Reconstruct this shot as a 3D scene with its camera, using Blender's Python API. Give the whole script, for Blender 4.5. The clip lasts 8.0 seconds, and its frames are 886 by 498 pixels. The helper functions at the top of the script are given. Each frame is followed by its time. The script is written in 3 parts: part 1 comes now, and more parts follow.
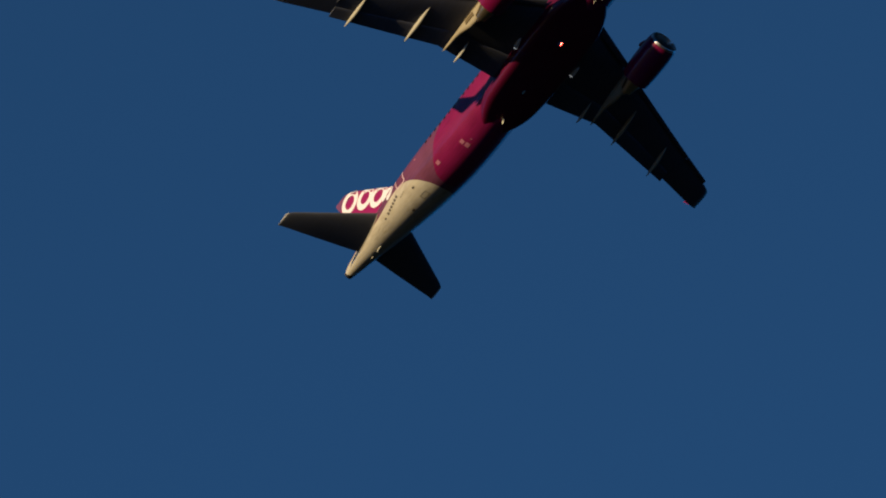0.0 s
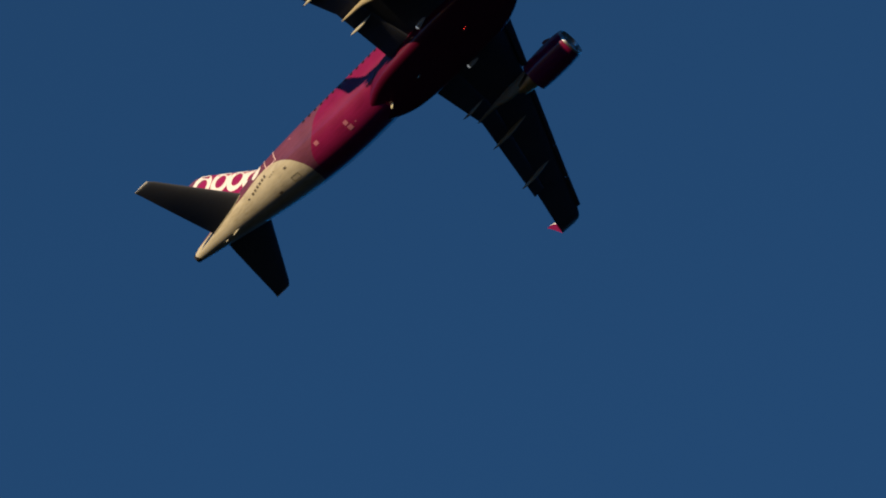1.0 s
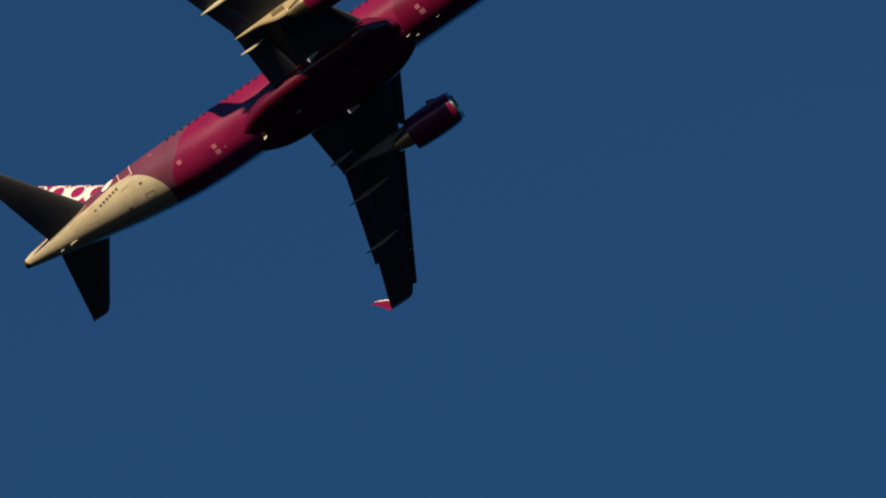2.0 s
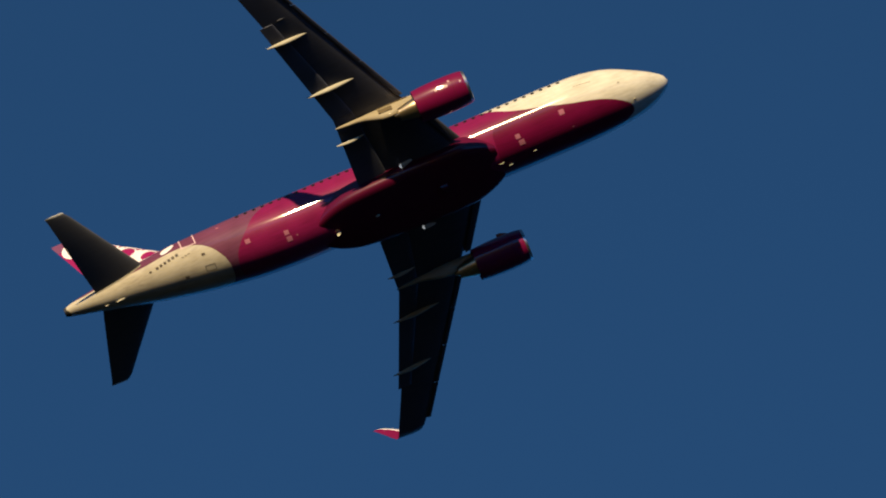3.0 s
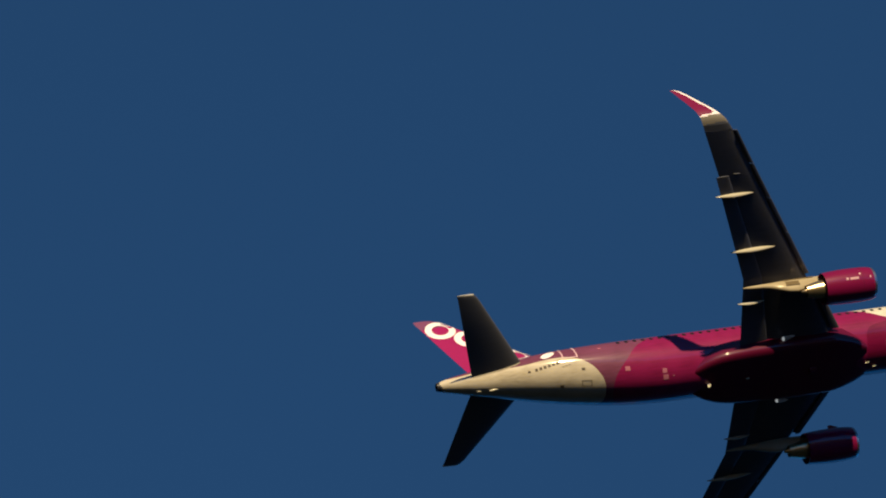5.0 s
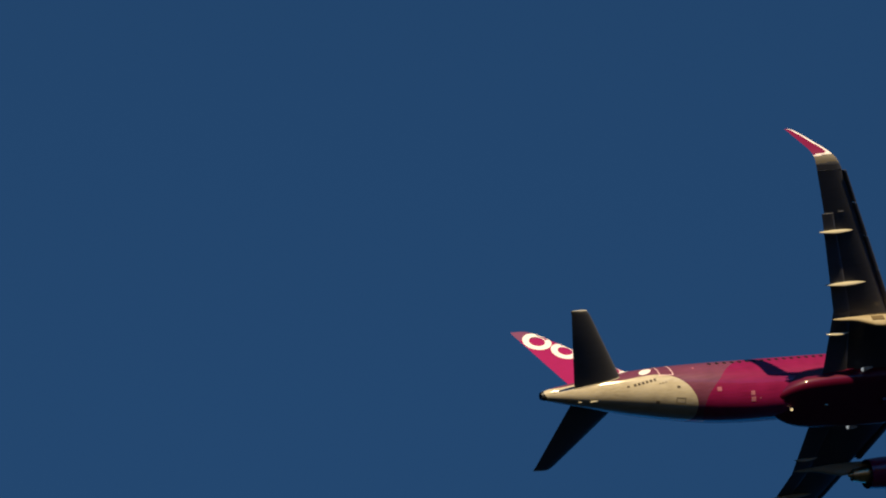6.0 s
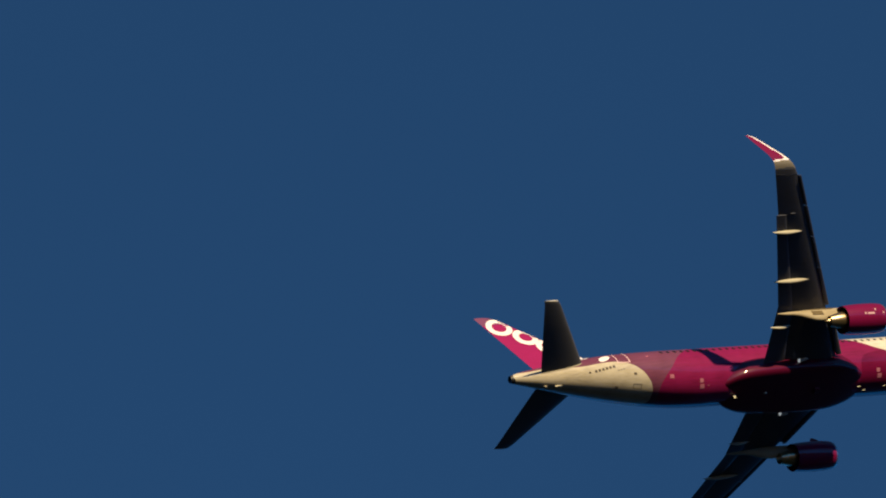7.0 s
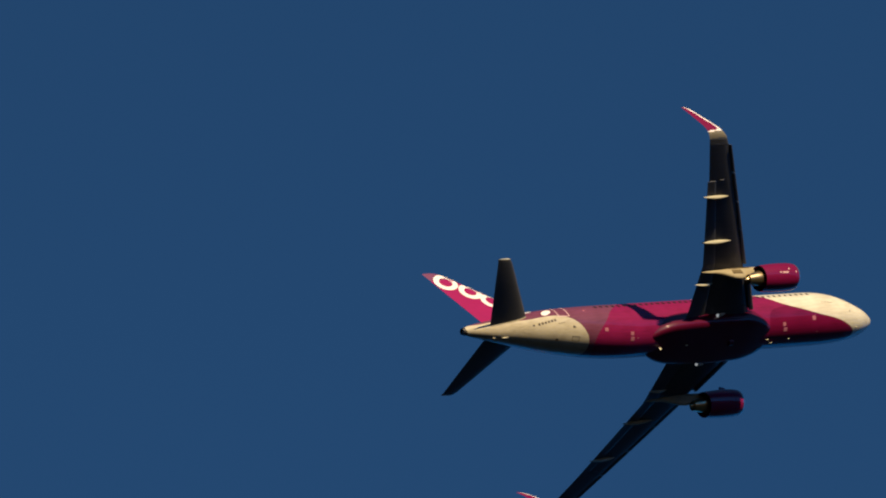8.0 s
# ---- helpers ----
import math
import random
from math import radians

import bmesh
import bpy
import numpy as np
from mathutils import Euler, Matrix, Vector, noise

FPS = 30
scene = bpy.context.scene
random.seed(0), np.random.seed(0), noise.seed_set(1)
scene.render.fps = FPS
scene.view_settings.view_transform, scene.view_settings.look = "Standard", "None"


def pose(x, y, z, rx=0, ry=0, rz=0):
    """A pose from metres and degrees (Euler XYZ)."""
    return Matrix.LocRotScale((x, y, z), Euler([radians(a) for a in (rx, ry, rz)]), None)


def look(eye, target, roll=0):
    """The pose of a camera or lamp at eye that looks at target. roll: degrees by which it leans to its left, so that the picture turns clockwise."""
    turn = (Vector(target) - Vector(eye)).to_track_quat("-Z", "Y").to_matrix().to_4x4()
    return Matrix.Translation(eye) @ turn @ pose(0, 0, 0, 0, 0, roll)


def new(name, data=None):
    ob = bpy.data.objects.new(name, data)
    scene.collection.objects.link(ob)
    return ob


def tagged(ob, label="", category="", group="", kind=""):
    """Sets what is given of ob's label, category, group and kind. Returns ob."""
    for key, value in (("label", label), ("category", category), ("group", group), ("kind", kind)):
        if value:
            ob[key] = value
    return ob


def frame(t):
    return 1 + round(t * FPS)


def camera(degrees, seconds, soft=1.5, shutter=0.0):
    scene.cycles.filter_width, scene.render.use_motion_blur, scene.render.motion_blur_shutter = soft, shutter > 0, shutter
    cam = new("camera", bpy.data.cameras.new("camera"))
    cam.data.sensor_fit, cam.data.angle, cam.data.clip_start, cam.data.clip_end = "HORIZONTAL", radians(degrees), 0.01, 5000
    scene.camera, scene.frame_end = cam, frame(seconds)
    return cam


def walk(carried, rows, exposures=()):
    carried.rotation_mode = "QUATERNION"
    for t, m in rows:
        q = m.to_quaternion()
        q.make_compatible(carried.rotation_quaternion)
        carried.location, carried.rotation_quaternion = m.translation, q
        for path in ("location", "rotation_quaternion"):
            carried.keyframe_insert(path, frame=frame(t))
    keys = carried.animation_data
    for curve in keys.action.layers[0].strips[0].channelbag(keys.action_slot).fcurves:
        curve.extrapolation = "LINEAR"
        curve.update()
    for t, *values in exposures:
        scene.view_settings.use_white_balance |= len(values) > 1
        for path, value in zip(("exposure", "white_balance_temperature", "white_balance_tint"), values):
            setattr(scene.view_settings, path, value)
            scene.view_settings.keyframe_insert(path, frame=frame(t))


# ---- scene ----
# ---- camera ----
EYE = (0.0, 0.0, 1.6)
cam = camera(5.20, 8.0, soft=2.0)
VIEW = [
    (0.0, 123.2618, 6.2665, 50.4681),
    (0.3, 124.2680, 5.8096, 48.2204),
    (0.5, 124.9636, 5.5081, 46.5136),
    (0.7, 125.6789, 5.1459, 44.5789),
    (1.0, 126.7718, 4.5104, 41.4198),
    (1.2, 127.5067, 4.0149, 39.1956),
    (1.5, 128.6198, 3.2337, 35.6451),
    (1.7, 129.3663, 2.6275, 33.1471),
    (2.8, 133.5755, -1.8540, 18.0243),
    (3.0, 134.2812, -2.3980, 15.4723),
    (3.2, 134.9476, -2.9416, 12.8917),
    (3.5, 135.8510, -3.6159, 9.1121),
    (3.8, 136.5997, -4.0105, 5.6182),
    (4.0, 137.0173, -4.0903, 3.4522),
    (4.2, 137.3880, -4.0819, 1.3730),
    (4.5, 137.8137, -3.9330, -1.5112),
    (4.8, 138.1238, -3.6337, -4.1945),
    (5.0, 138.2607, -3.3163, -5.8444),
    (5.2, 138.3494, -2.9164, -7.4169),
    (6.3, 138.2909, 0.3438, -14.9945),
    (6.5, 138.1837, 1.1541, -16.1420),
    (6.8, 137.9824, 2.4163, -17.7440),
    (7.0, 137.8345, 3.2281, -18.7818),
    (7.2, 137.6804, 4.0899, -19.7377),
    (7.5, 137.4073, 5.3140, -21.1113),
    (7.7, 137.2015, 6.0377, -22.0277),
    (8.0, 136.8389, 7.0822, -23.3757),
]
walk(cam, [(t, pose(*EYE, rx, ry, rz)) for t, rx, ry, rz in VIEW],
     [(0.0, 0.23), (1.0, 0.30), (2.8, 0.52), (4.0, 0.61), (5.2, 0.50), (6.5, 0.53), (8.0, 0.56)])

# the aircraft's way over the ground: start, speed, change of speed
START = Vector((-371.560, 364.368, 353.948))
SPEED = Vector((82.172, 6.129, 12.420))
GAIN = Vector((-0.1772, 0.2004, 1.0455))
# bank, pitch and heading at 4 s, and their slow change in a second
ATTITUDE = (-9.366, -20.788, 1.071)
TURN = (0.0853, -0.3097, 0.0125)

# ---- world, sun, exposure ----
SUN_WAY = Vector((-0.0363, -0.9635, 0.2653)).normalized()
world = bpy.data.worlds.new("sky")
scene.world = world
world.use_nodes = True
wn, wl = world.node_tree.nodes, world.node_tree.links
sky = wn.new("ShaderNodeTexSky")
sky.sky_type, sky.sun_disc = "NISHITA", False
sky.sun_elevation = math.asin(SUN_WAY.z)
sky.sun_rotation = math.atan2(SUN_WAY.x, SUN_WAY.y)
sky.altitude, sky.air_density, sky.dust_density, sky.ozone_density = 20000, 6.0, 0.0, 10.0
deep = wn.new("ShaderNodeHueSaturation")
deep.inputs["Hue"].default_value, deep.inputs["Saturation"].default_value = 0.488, 1.02
wl.new(sky.outputs["Color"], deep.inputs["Color"])
wl.new(deep.outputs["Color"], wn["Background"].inputs["Color"])
wn["Background"].inputs["Strength"].default_value = 0.078
sun = new("sun", bpy.data.lights.new("sun", "SUN"))
sun.data.energy, sun.data.angle, sun.data.color = 5.0, radians(0.5), (1.0, 0.765, 0.41)
sun.matrix_world = look(SUN_WAY * 900, (0, 0, 0))


# ---- materials ----
def material(name):
    m = bpy.data.materials.new(name)
    m.use_nodes = True
    return m, m.node_tree.nodes, m.node_tree.links, m.node_tree.nodes["Principled BSDF"]


def mixed(n, l, kind, a, b, fac):
    """A colour mix node; a, b and fac are sockets or values."""
    x = n.new("ShaderNodeMix")
    x.data_type, x.blend_type = "RGBA", kind
    for socket, value in ((x.inputs[0], fac), (x.inputs[6], a), (x.inputs[7], b)):
        if hasattr(value, "is_output"):
            l.new(value, socket)
        else:
            socket.default_value = value if isinstance(value, float) else (*value, 1)
    return x.outputs[2]


def maths(n, l, op, *values):
    x = n.new("ShaderNodeMath")
    x.operation = op
    for socket, value in zip(x.inputs, values):
        if hasattr(value, "is_output"):
            l.new(value, socket)
        else:
            socket.default_value = value
    return x.outputs[0]


def grime(n, l, p, colour, amount, rough, relief):
    """Grain, streaks and panel relief over a colour, which may be a socket."""
    co = n.new("ShaderNodeTexCoord").outputs["Object"]
    big = n.new("ShaderNodeTexNoise")
    big.inputs["Scale"].default_value, big.inputs["Detail"].default_value = 0.7, 6
    streak = n.new("ShaderNodeMapping")
    streak.inputs["Scale"].default_value = (0.35, 3.0, 3.0)
    fine = n.new("ShaderNodeTexNoise")
    fine.inputs["Scale"].default_value, fine.inputs["Detail"].default_value = 2.2, 8
    l.new(co, big.inputs["Vector"]), l.new(co, streak.inputs["Vector"]), l.new(streak.outputs[0], fine.inputs["Vector"])
    dirt = maths(n, l, "MULTIPLY", maths(n, l, "MULTIPLY", big.outputs["Fac"], fine.outputs["Fac"]), amount * 3)
    out = mixed(n, l, "MULTIPLY", colour, (0.45, 0.42, 0.38), dirt)
    l.new(out, p.inputs["Base Color"])
    l.new(maths(n, l, "ADD", maths(n, l, "MULTIPLY", fine.outputs["Fac"], 0.12), rough - 0.06), p.inputs["Roughness"])
    if relief:
        b = n.new("ShaderNodeBump")
        b.inputs["Strength"].default_value, b.inputs["Distance"].default_value = relief, 0.02
        l.new(big.outputs["Fac"], b.inputs["Height"])
        l.new(b.outputs[0], p.inputs["Normal"]), l.new(b.outputs[0], p.inputs["Coat Normal"])


def paint(name, colour, rough=0.4, amount=0.15, coat=0.7, metal=0.0, relief=0.1):
    m, n, l, p = material(name)
    grime(n, l, p, colour, amount, rough, relief)
    p.inputs["Metallic"].default_value, p.inputs["Specular IOR Level"].default_value = metal, 0.08
    p.inputs["Coat Weight"].default_value, p.inputs["Coat Roughness"].default_value = coat, 0.06
    return m


def glow(name, colour, strength):
    m, n, l, p = material(name)
    p.inputs["Base Color"].default_value = (*colour, 1)
    p.inputs["Emission Color"].default_value = (*colour, 1)
    p.inputs["Emission Strength"].default_value = strength
    return m


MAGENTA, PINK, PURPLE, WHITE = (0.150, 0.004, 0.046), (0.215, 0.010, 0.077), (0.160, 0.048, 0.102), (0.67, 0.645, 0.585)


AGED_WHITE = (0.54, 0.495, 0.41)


def curve_of(n, l, value, lo, hi, points):
    """A float curve through points, for a value from lo to hi; heights run from -3 to 3 m."""
    c = n.new("ShaderNodeFloatCurve")
    pts = c.mapping.curves[0].points
    spots = [((a - lo) / (hi - lo), (b + 3) / 6) for a, b in points]
    pts[0].location, pts[1].location = spots[0], spots[-1]
    for q in spots[1:-1]:
        pts.new(*q)
    c.mapping.update()
    l.new(maths(n, l, "DIVIDE", maths(n, l, "SUBTRACT", value, lo), hi - lo), c.inputs["Value"])
    return maths(n, l, "SUBTRACT", maths(n, l, "MULTIPLY", c.outputs[0], 6.0), 3.0)


def livery():
    """The fuselage's paint: white nose and tail with curved borders, magenta between, in three tones."""
    m, n, l, p = material("livery_paint")
    xyz = n.new("ShaderNodeSeparateXYZ")
    l.new(n.new("ShaderNodeTexCoord").outputs["Object"], xyz.inputs[0])
    s, z = maths(n, l, "SUBTRACT", 17.0, xyz.outputs[0]), xyz.outputs[2]

    def above(line):
        return maths(n, l, "MULTIPLY_ADD", maths(n, l, "SUBTRACT", z, line), 30.0, 0.5)

    def clamp(v):
        return maths(n, l, "MINIMUM", maths(n, l, "MAXIMUM", v, 0.0), 1.0)
    nose = curve_of(n, l, s, 0, 40, [(0, -3), (2.2, -2.3), (2.42, -1.95), (2.88, -1.87), (4.14, -1.6), (5.78, -1.33), (7.37, -0.92), (8.95, -0.42),
                                     (10.1, 0.34), (10.8, 0.93), (12, 1.9), (13, 2.9), (40, 3)])
    tail = curve_of(n, l, s, 0, 40, [(0, -3), (20, -3), (27.45, -3), (27.6, -1.75), (27.7, -1.45), (27.95, -1.15), (28.45, -0.6), (29.2, -0.05), (29.9, 0.24),
                                      (30.9, 0.38), (32.3, 0.44), (34, 0.75), (35.3, 1.06), (36.3, 1.13), (36.9, 1.22), (37.4, 1.7), (40, 3)])
    petal = curve_of(n, l, s, 0, 40, [(0, 3), (20, 3), (23, 2.2), (23.6, 1.5), (24.2, 0.87), (24.8, 0.42), (25.4, -0.06), (26.15, -0.82), (26.65, -1.2), (27.1, -1.52), (28, -2.4), (40, -3)])
    front = curve_of(n, l, s, 0, 40, [(0, 3), (7, 0.2), (8.9, -0.55), (10.2, -0.8), (10.8, -1.4), (11.2, -3), (40, -3)])
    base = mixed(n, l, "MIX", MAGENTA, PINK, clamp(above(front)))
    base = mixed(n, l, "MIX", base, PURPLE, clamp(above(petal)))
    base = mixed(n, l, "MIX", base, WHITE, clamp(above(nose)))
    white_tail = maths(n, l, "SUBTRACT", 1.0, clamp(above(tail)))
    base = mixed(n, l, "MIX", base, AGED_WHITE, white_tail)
    grime(n, l, p, base, 0.48, 0.42, 0.03)
    p.inputs["Specular IOR Level"].default_value = 0.06
    p.inputs["Coat Weight"].default_value, p.inputs["Coat Roughness"].default_value = 0.6, 0.07
    return m


LIVERY = livery()
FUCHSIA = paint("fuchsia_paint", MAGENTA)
# one even crimson, darker than the fuselage magenta
FAIRING_RED = paint("dark_crimson_paint", (0.090, 0.0034, 0.027), 0.42, 0.3)
FIN_PINK = paint("fin_pink_paint", (0.27, 0.012, 0.098))
TIP_PURPLE = paint("purple_paint", (0.16, 0.055, 0.125))
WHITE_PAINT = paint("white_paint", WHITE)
PYLON_PAINT = paint("aged_cream_paint", (0.36, 0.31, 0.22), 0.45, 0.4, 0.08)
FAIRING_PAINT = paint("fairing_cream_paint", (0.43, 0.41, 0.34), 0.45, 0.25, 0.1)
PANEL_AND_SHADE = paint("dark_panel_and_shade", (0.13, 0.10, 0.06), 0.5, 0.3, 0.0, 0.0, 0.0)
STENCIL_PINK = paint("stencil_pink_paint", (0.50, 0.30, 0.34), 0.4, 0.1, 0.5, 0.0, 0.0)
ROOT_CREAM = paint("tip_root_cream_paint", (0.19, 0.175, 0.155), 0.42, 0.3, 0.1)
MARK_WHITE = paint("mark_white_paint", (0.74, 0.70, 0.76), 0.35, 0.05)
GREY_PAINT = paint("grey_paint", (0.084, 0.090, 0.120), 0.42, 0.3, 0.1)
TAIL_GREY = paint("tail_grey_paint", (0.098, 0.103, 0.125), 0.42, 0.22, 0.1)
LIP_METAL = paint("polished_metal", (0.55, 0.54, 0.53), 0.34, 0.08, 0.0, 1.0)
CORE_METAL = paint("exhaust_metal", (0.58, 0.46, 0.29), 0.30, 0.3, 0.0, 0.95)
DARK_METAL = paint("dark_metal", (0.05, 0.05, 0.055), 0.45, 0.2, 0.0, 0.6)
GLASS = paint("window_glass", (0.012, 0.012, 0.014), 0.4, 0.05, 0.0, 0.0, 0.0)
MARKING = paint("dark_marking", (0.10, 0.085, 0.075), 0.4, 0.1, 0.1, 0.0, 0.0)
PALE_MARK = paint("pale_marking", (0.36, 0.125, 0.19), 0.4, 0.1, 0.1, 0.0, 0.0)
DOOR_PALE = paint("pale_door_line", (0.58, 0.40, 0.47), 0.4, 0.1, 0.1, 0.0, 0.0)
PAINT_GAP = paint("panel_gap", (0.10, 0.006, 0.034), 0.6, 0.1, 0.0, 0.0, 0.0)
DOOR_LINE = paint("door_gap", (0.56, 0.53, 0.46), 0.5, 0.1, 0.0, 0.0, 0.0)
SEAM = paint("seam_shadow_gap", (0.22, 0.20, 0.17), 0.5, 0.1, 0.0, 0.0, 0.0)
LAMP_WHITE = glow("lamp_glass_lit", (0.85, 0.90, 0.93), 0.22)
LAMP_SHELL = glow("lamp_shell_dim", (0.30, 0.31, 0.31), 0.012)
BEACON_RED = glow("beacon_red_lit", (1.0, 0.05, 0.035), 50.0)


def sea():
    m, n, l, p = material("unseen_dark_sea")
    a, b = n.new("ShaderNodeTexNoise"), n.new("ShaderNodeTexNoise")
    co = n.new("ShaderNodeTexCoord").outputs["Object"]
    for x, scale in ((a, 0.004), (b, 0.25)):
        x.inputs["Scale"].default_value, x.inputs["Detail"].default_value = scale, 9
        l.new(co, x.inputs["Vector"])
    l.new(mixed(n, l, "MIX", (0.004, 0.008, 0.010), (0.008, 0.014, 0.017), a.outputs["Fac"]), p.inputs["Base Color"])
    p.inputs["Roughness"].default_value, p.inputs["Specular IOR Level"].default_value = 0.9, 0.05
    bump = n.new("ShaderNodeBump")
    bump.inputs["Distance"].default_value = 0.15
    l.new(b.outputs["Fac"], bump.inputs["Height"]), l.new(bump.outputs[0], p.inputs["Normal"])
    return m


# ---- unseen sea, added very dark so little light reaches the belly ----
bm = bmesh.new()
bmesh.ops.create_circle(bm, cap_ends=True, segments=96, radius=30000)
mesh = bpy.data.meshes.new("water")
bm.to_mesh(mesh), bm.free()
mesh.materials.append(sea())
tagged(new("water", mesh), "unseen sea far below, kept dark to limit light from below", "water", kind="structure")


# ---- shaping ----
def at(s, y, z):
    """A point of the aircraft: metres aft of the nose, to its left, above its axis."""
    return Vector((17.0 - s, y, z))


def part(name, bm, mat, parent, label="", smooth=True):
    mesh = bpy.data.meshes.new(name)
    bmesh.ops.recalc_face_normals(bm, faces=bm.faces)
    bm.to_mesh(mesh), bm.free()
    for m in (mat if isinstance(mat, (list, tuple)) else [mat]):
        mesh.materials.append(m)
    if smooth:
        mesh.shade_smooth()
        mesh.set_sharp_from_angle(angle=radians(38))
    ob = new(name, mesh)
    ob.parent = parent
    return tagged(ob, label)


def loft(rings, caps=True, bm=None):
    """A skin over closed rings of points."""
    bm = bm or bmesh.new()
    rows = [[bm.verts.new(v) for v in r] for r in rings]
    k = len(rows[0])
    for a, b in zip(rows, rows[1:]):
        for i in range(k):
            bm.faces.new((a[i], a[(i + 1) % k], b[(i + 1) % k], b[i]))
    if caps:
        bm.faces.new(rows[0]), bm.faces.new(rows[-1])
    return bm


def table(rows, x):
    """Smooth interpolation in a table whose first column rises."""
    rows = np.array(rows, float)
    xs = rows[:, 0]
    i = int(np.clip(np.searchsorted(xs, x) - 1, 0, len(xs) - 2))
    u = float(np.clip((x - xs[i]) / (xs[i + 1] - xs[i]), 0, 1))
    slope = np.gradient(rows, xs, axis=0)
    h = xs[i + 1] - xs[i]
    a, b, c, d = 2 * u**3 - 3 * u**2 + 1, u**3 - 2 * u**2 + u, -2 * u**3 + 3 * u**2, u**3 - u**2
    return (a * rows[i] + b * h * slope[i] + c * rows[i + 1] + d * h * slope[i + 1])[1:]


BODY = [(0, 0.02, -0.71, -0.75), (0.12, 0.30, -0.42, -1.03), (0.35, 0.52, -0.20, -1.23), (0.8, 0.85, 0.07, -1.48), (1.5, 1.20, 0.50, -1.73), (2.2, 1.45, 0.98, -1.89),
        (3, 1.66, 1.50, -2.0), (4, 1.82, 1.88, -2.05), (5, 1.93, 2.03, -2.07), (6, 1.97, 2.07, -2.07), (8, 1.975, 2.07, -2.07), (22, 1.975, 2.07, -2.07),
        (24, 1.975, 2.07, -2.06), (26, 1.95, 2.07, -1.88), (28, 1.85, 2.06, -1.5), (30, 1.68, 2.04, -1.02), (32, 1.40, 1.98, -0.52), (34, 1.02, 1.86, -0.02),
        (36, 0.62, 1.66, 0.46), (37.1, 0.40, 1.48, 0.75), (37.45, 0.30, 1.36, 0.84)]


def hull(s, angle, out=0.0):
    """A point of the fuselage skin; angle in degrees from the keel towards the right side."""
    hw, top, low = table(BODY, s)
    a = radians(angle)
    return at(s, -(hw + out) * math.sin(a), (top + low) / 2 - ((top - low) / 2 + out) * math.cos(a))


def foil(le, te, normal, thick, upper=(0.0, 1.0), lower=None, n=12, camber=0.012):
    """A wing section's ring between chord fractions: along the upper skin from the back to the front, then back below."""
    lower = lower or upper
    chord = te - le

    def skin(x, sign):
        y = 5 * thick * (0.2969 * math.sqrt(x) - 0.126 * x - 0.3516 * x**2 + 0.2843 * x**3 - 0.1021 * x**4)
        return le + chord * x + normal * chord.length * (sign * y + camber * 4 * x * (1 - x))
    ups = [upper[0] + (upper[1] - upper[0]) * (i / n) ** 2 for i in range(n, -1, -1)]
    lows = [lower[0] + (lower[1] - lower[0]) * (i / n) ** 2 for i in range(0 if lower[0] > 0 else 1, n + 1)]
    return [skin(x, 1) for x in ups] + [skin(x, -1) for x in lows]


def tube(rows, segments=40, side=1.0):
    """Rings round an axis along the aircraft: rows of (s, y, z, radius)."""
    return [[at(s, side * y + r * math.cos(2 * math.pi * i / segments), z + r * math.sin(2 * math.pi * i / segments)) for i in range(segments)] for s, y, z, r in rows]


def pod(rows, side=1.0, segments=20):
    """Rings of upright ovals: rows of (s, y, z, half width, half height)."""
    return [[at(s, side * y + w * math.cos(2 * math.pi * i / segments), z + h * math.sin(2 * math.pi * i / segments)) for i in range(segments)] for s, y, z, w, h in rows]


def strip(bm, outer, inner=None):
    """A flat patch through points, or a closed band between two rows of points."""
    a = [bm.verts.new(v) for v in outer]
    if inner is None:
        return bm.faces.new(a)
    b = [bm.verts.new(v) for v in inner]
    for i in range(len(a)):
        j = (i + 1) % len(a)
        bm.faces.new((a[i], a[j], b[j], b[i]))


def hull_patch(s0, s1, a0, a1, out=0.012, steps=4):
    """A thin plate on the fuselage skin with real edges."""
    bm = bmesh.new()
    grid = [[bm.verts.new(hull(s0 + (s1 - s0) * i / steps, a0 + (a1 - a0) * j / steps, out)) for j in range(steps + 1)] for i in range(steps + 1)]
    for i in range(steps):
        for j in range(steps):
            bm.faces.new((grid[i][j], grid[i + 1][j], grid[i + 1][j + 1], grid[i][j + 1]))
    return bm


def hull_frame(s0, s1, a0, a1, width=0.05, out=0.010):
    """The outline of a door or hatch on the fuselage skin."""
    bm = bmesh.new()
    da = math.degrees(width / 2.0)
    for q in ((s0, s1, a0, a0 + da), (s0, s1, a1 - da, a1), (s0, s0 + width, a0 + da, a1 - da), (s1 - width, s1, a0 + da, a1 - da)):
        grid = [[bm.verts.new(hull(q[0] + (q[1] - q[0]) * i / 3, q[2] + (q[3] - q[2]) * j / 6, out)) for j in range(7)] for i in range(4)]
        for i in range(3):
            for j in range(6):
                bm.faces.new((grid[i][j], grid[i + 1][j], grid[i + 1][j + 1], grid[i][j + 1]))
    return bm


# ---- the airliner ----
airliner = new("airliner")
tagged(airliner, "magenta and white twin-engine passenger jet flying in a clear sky", "aircraft")

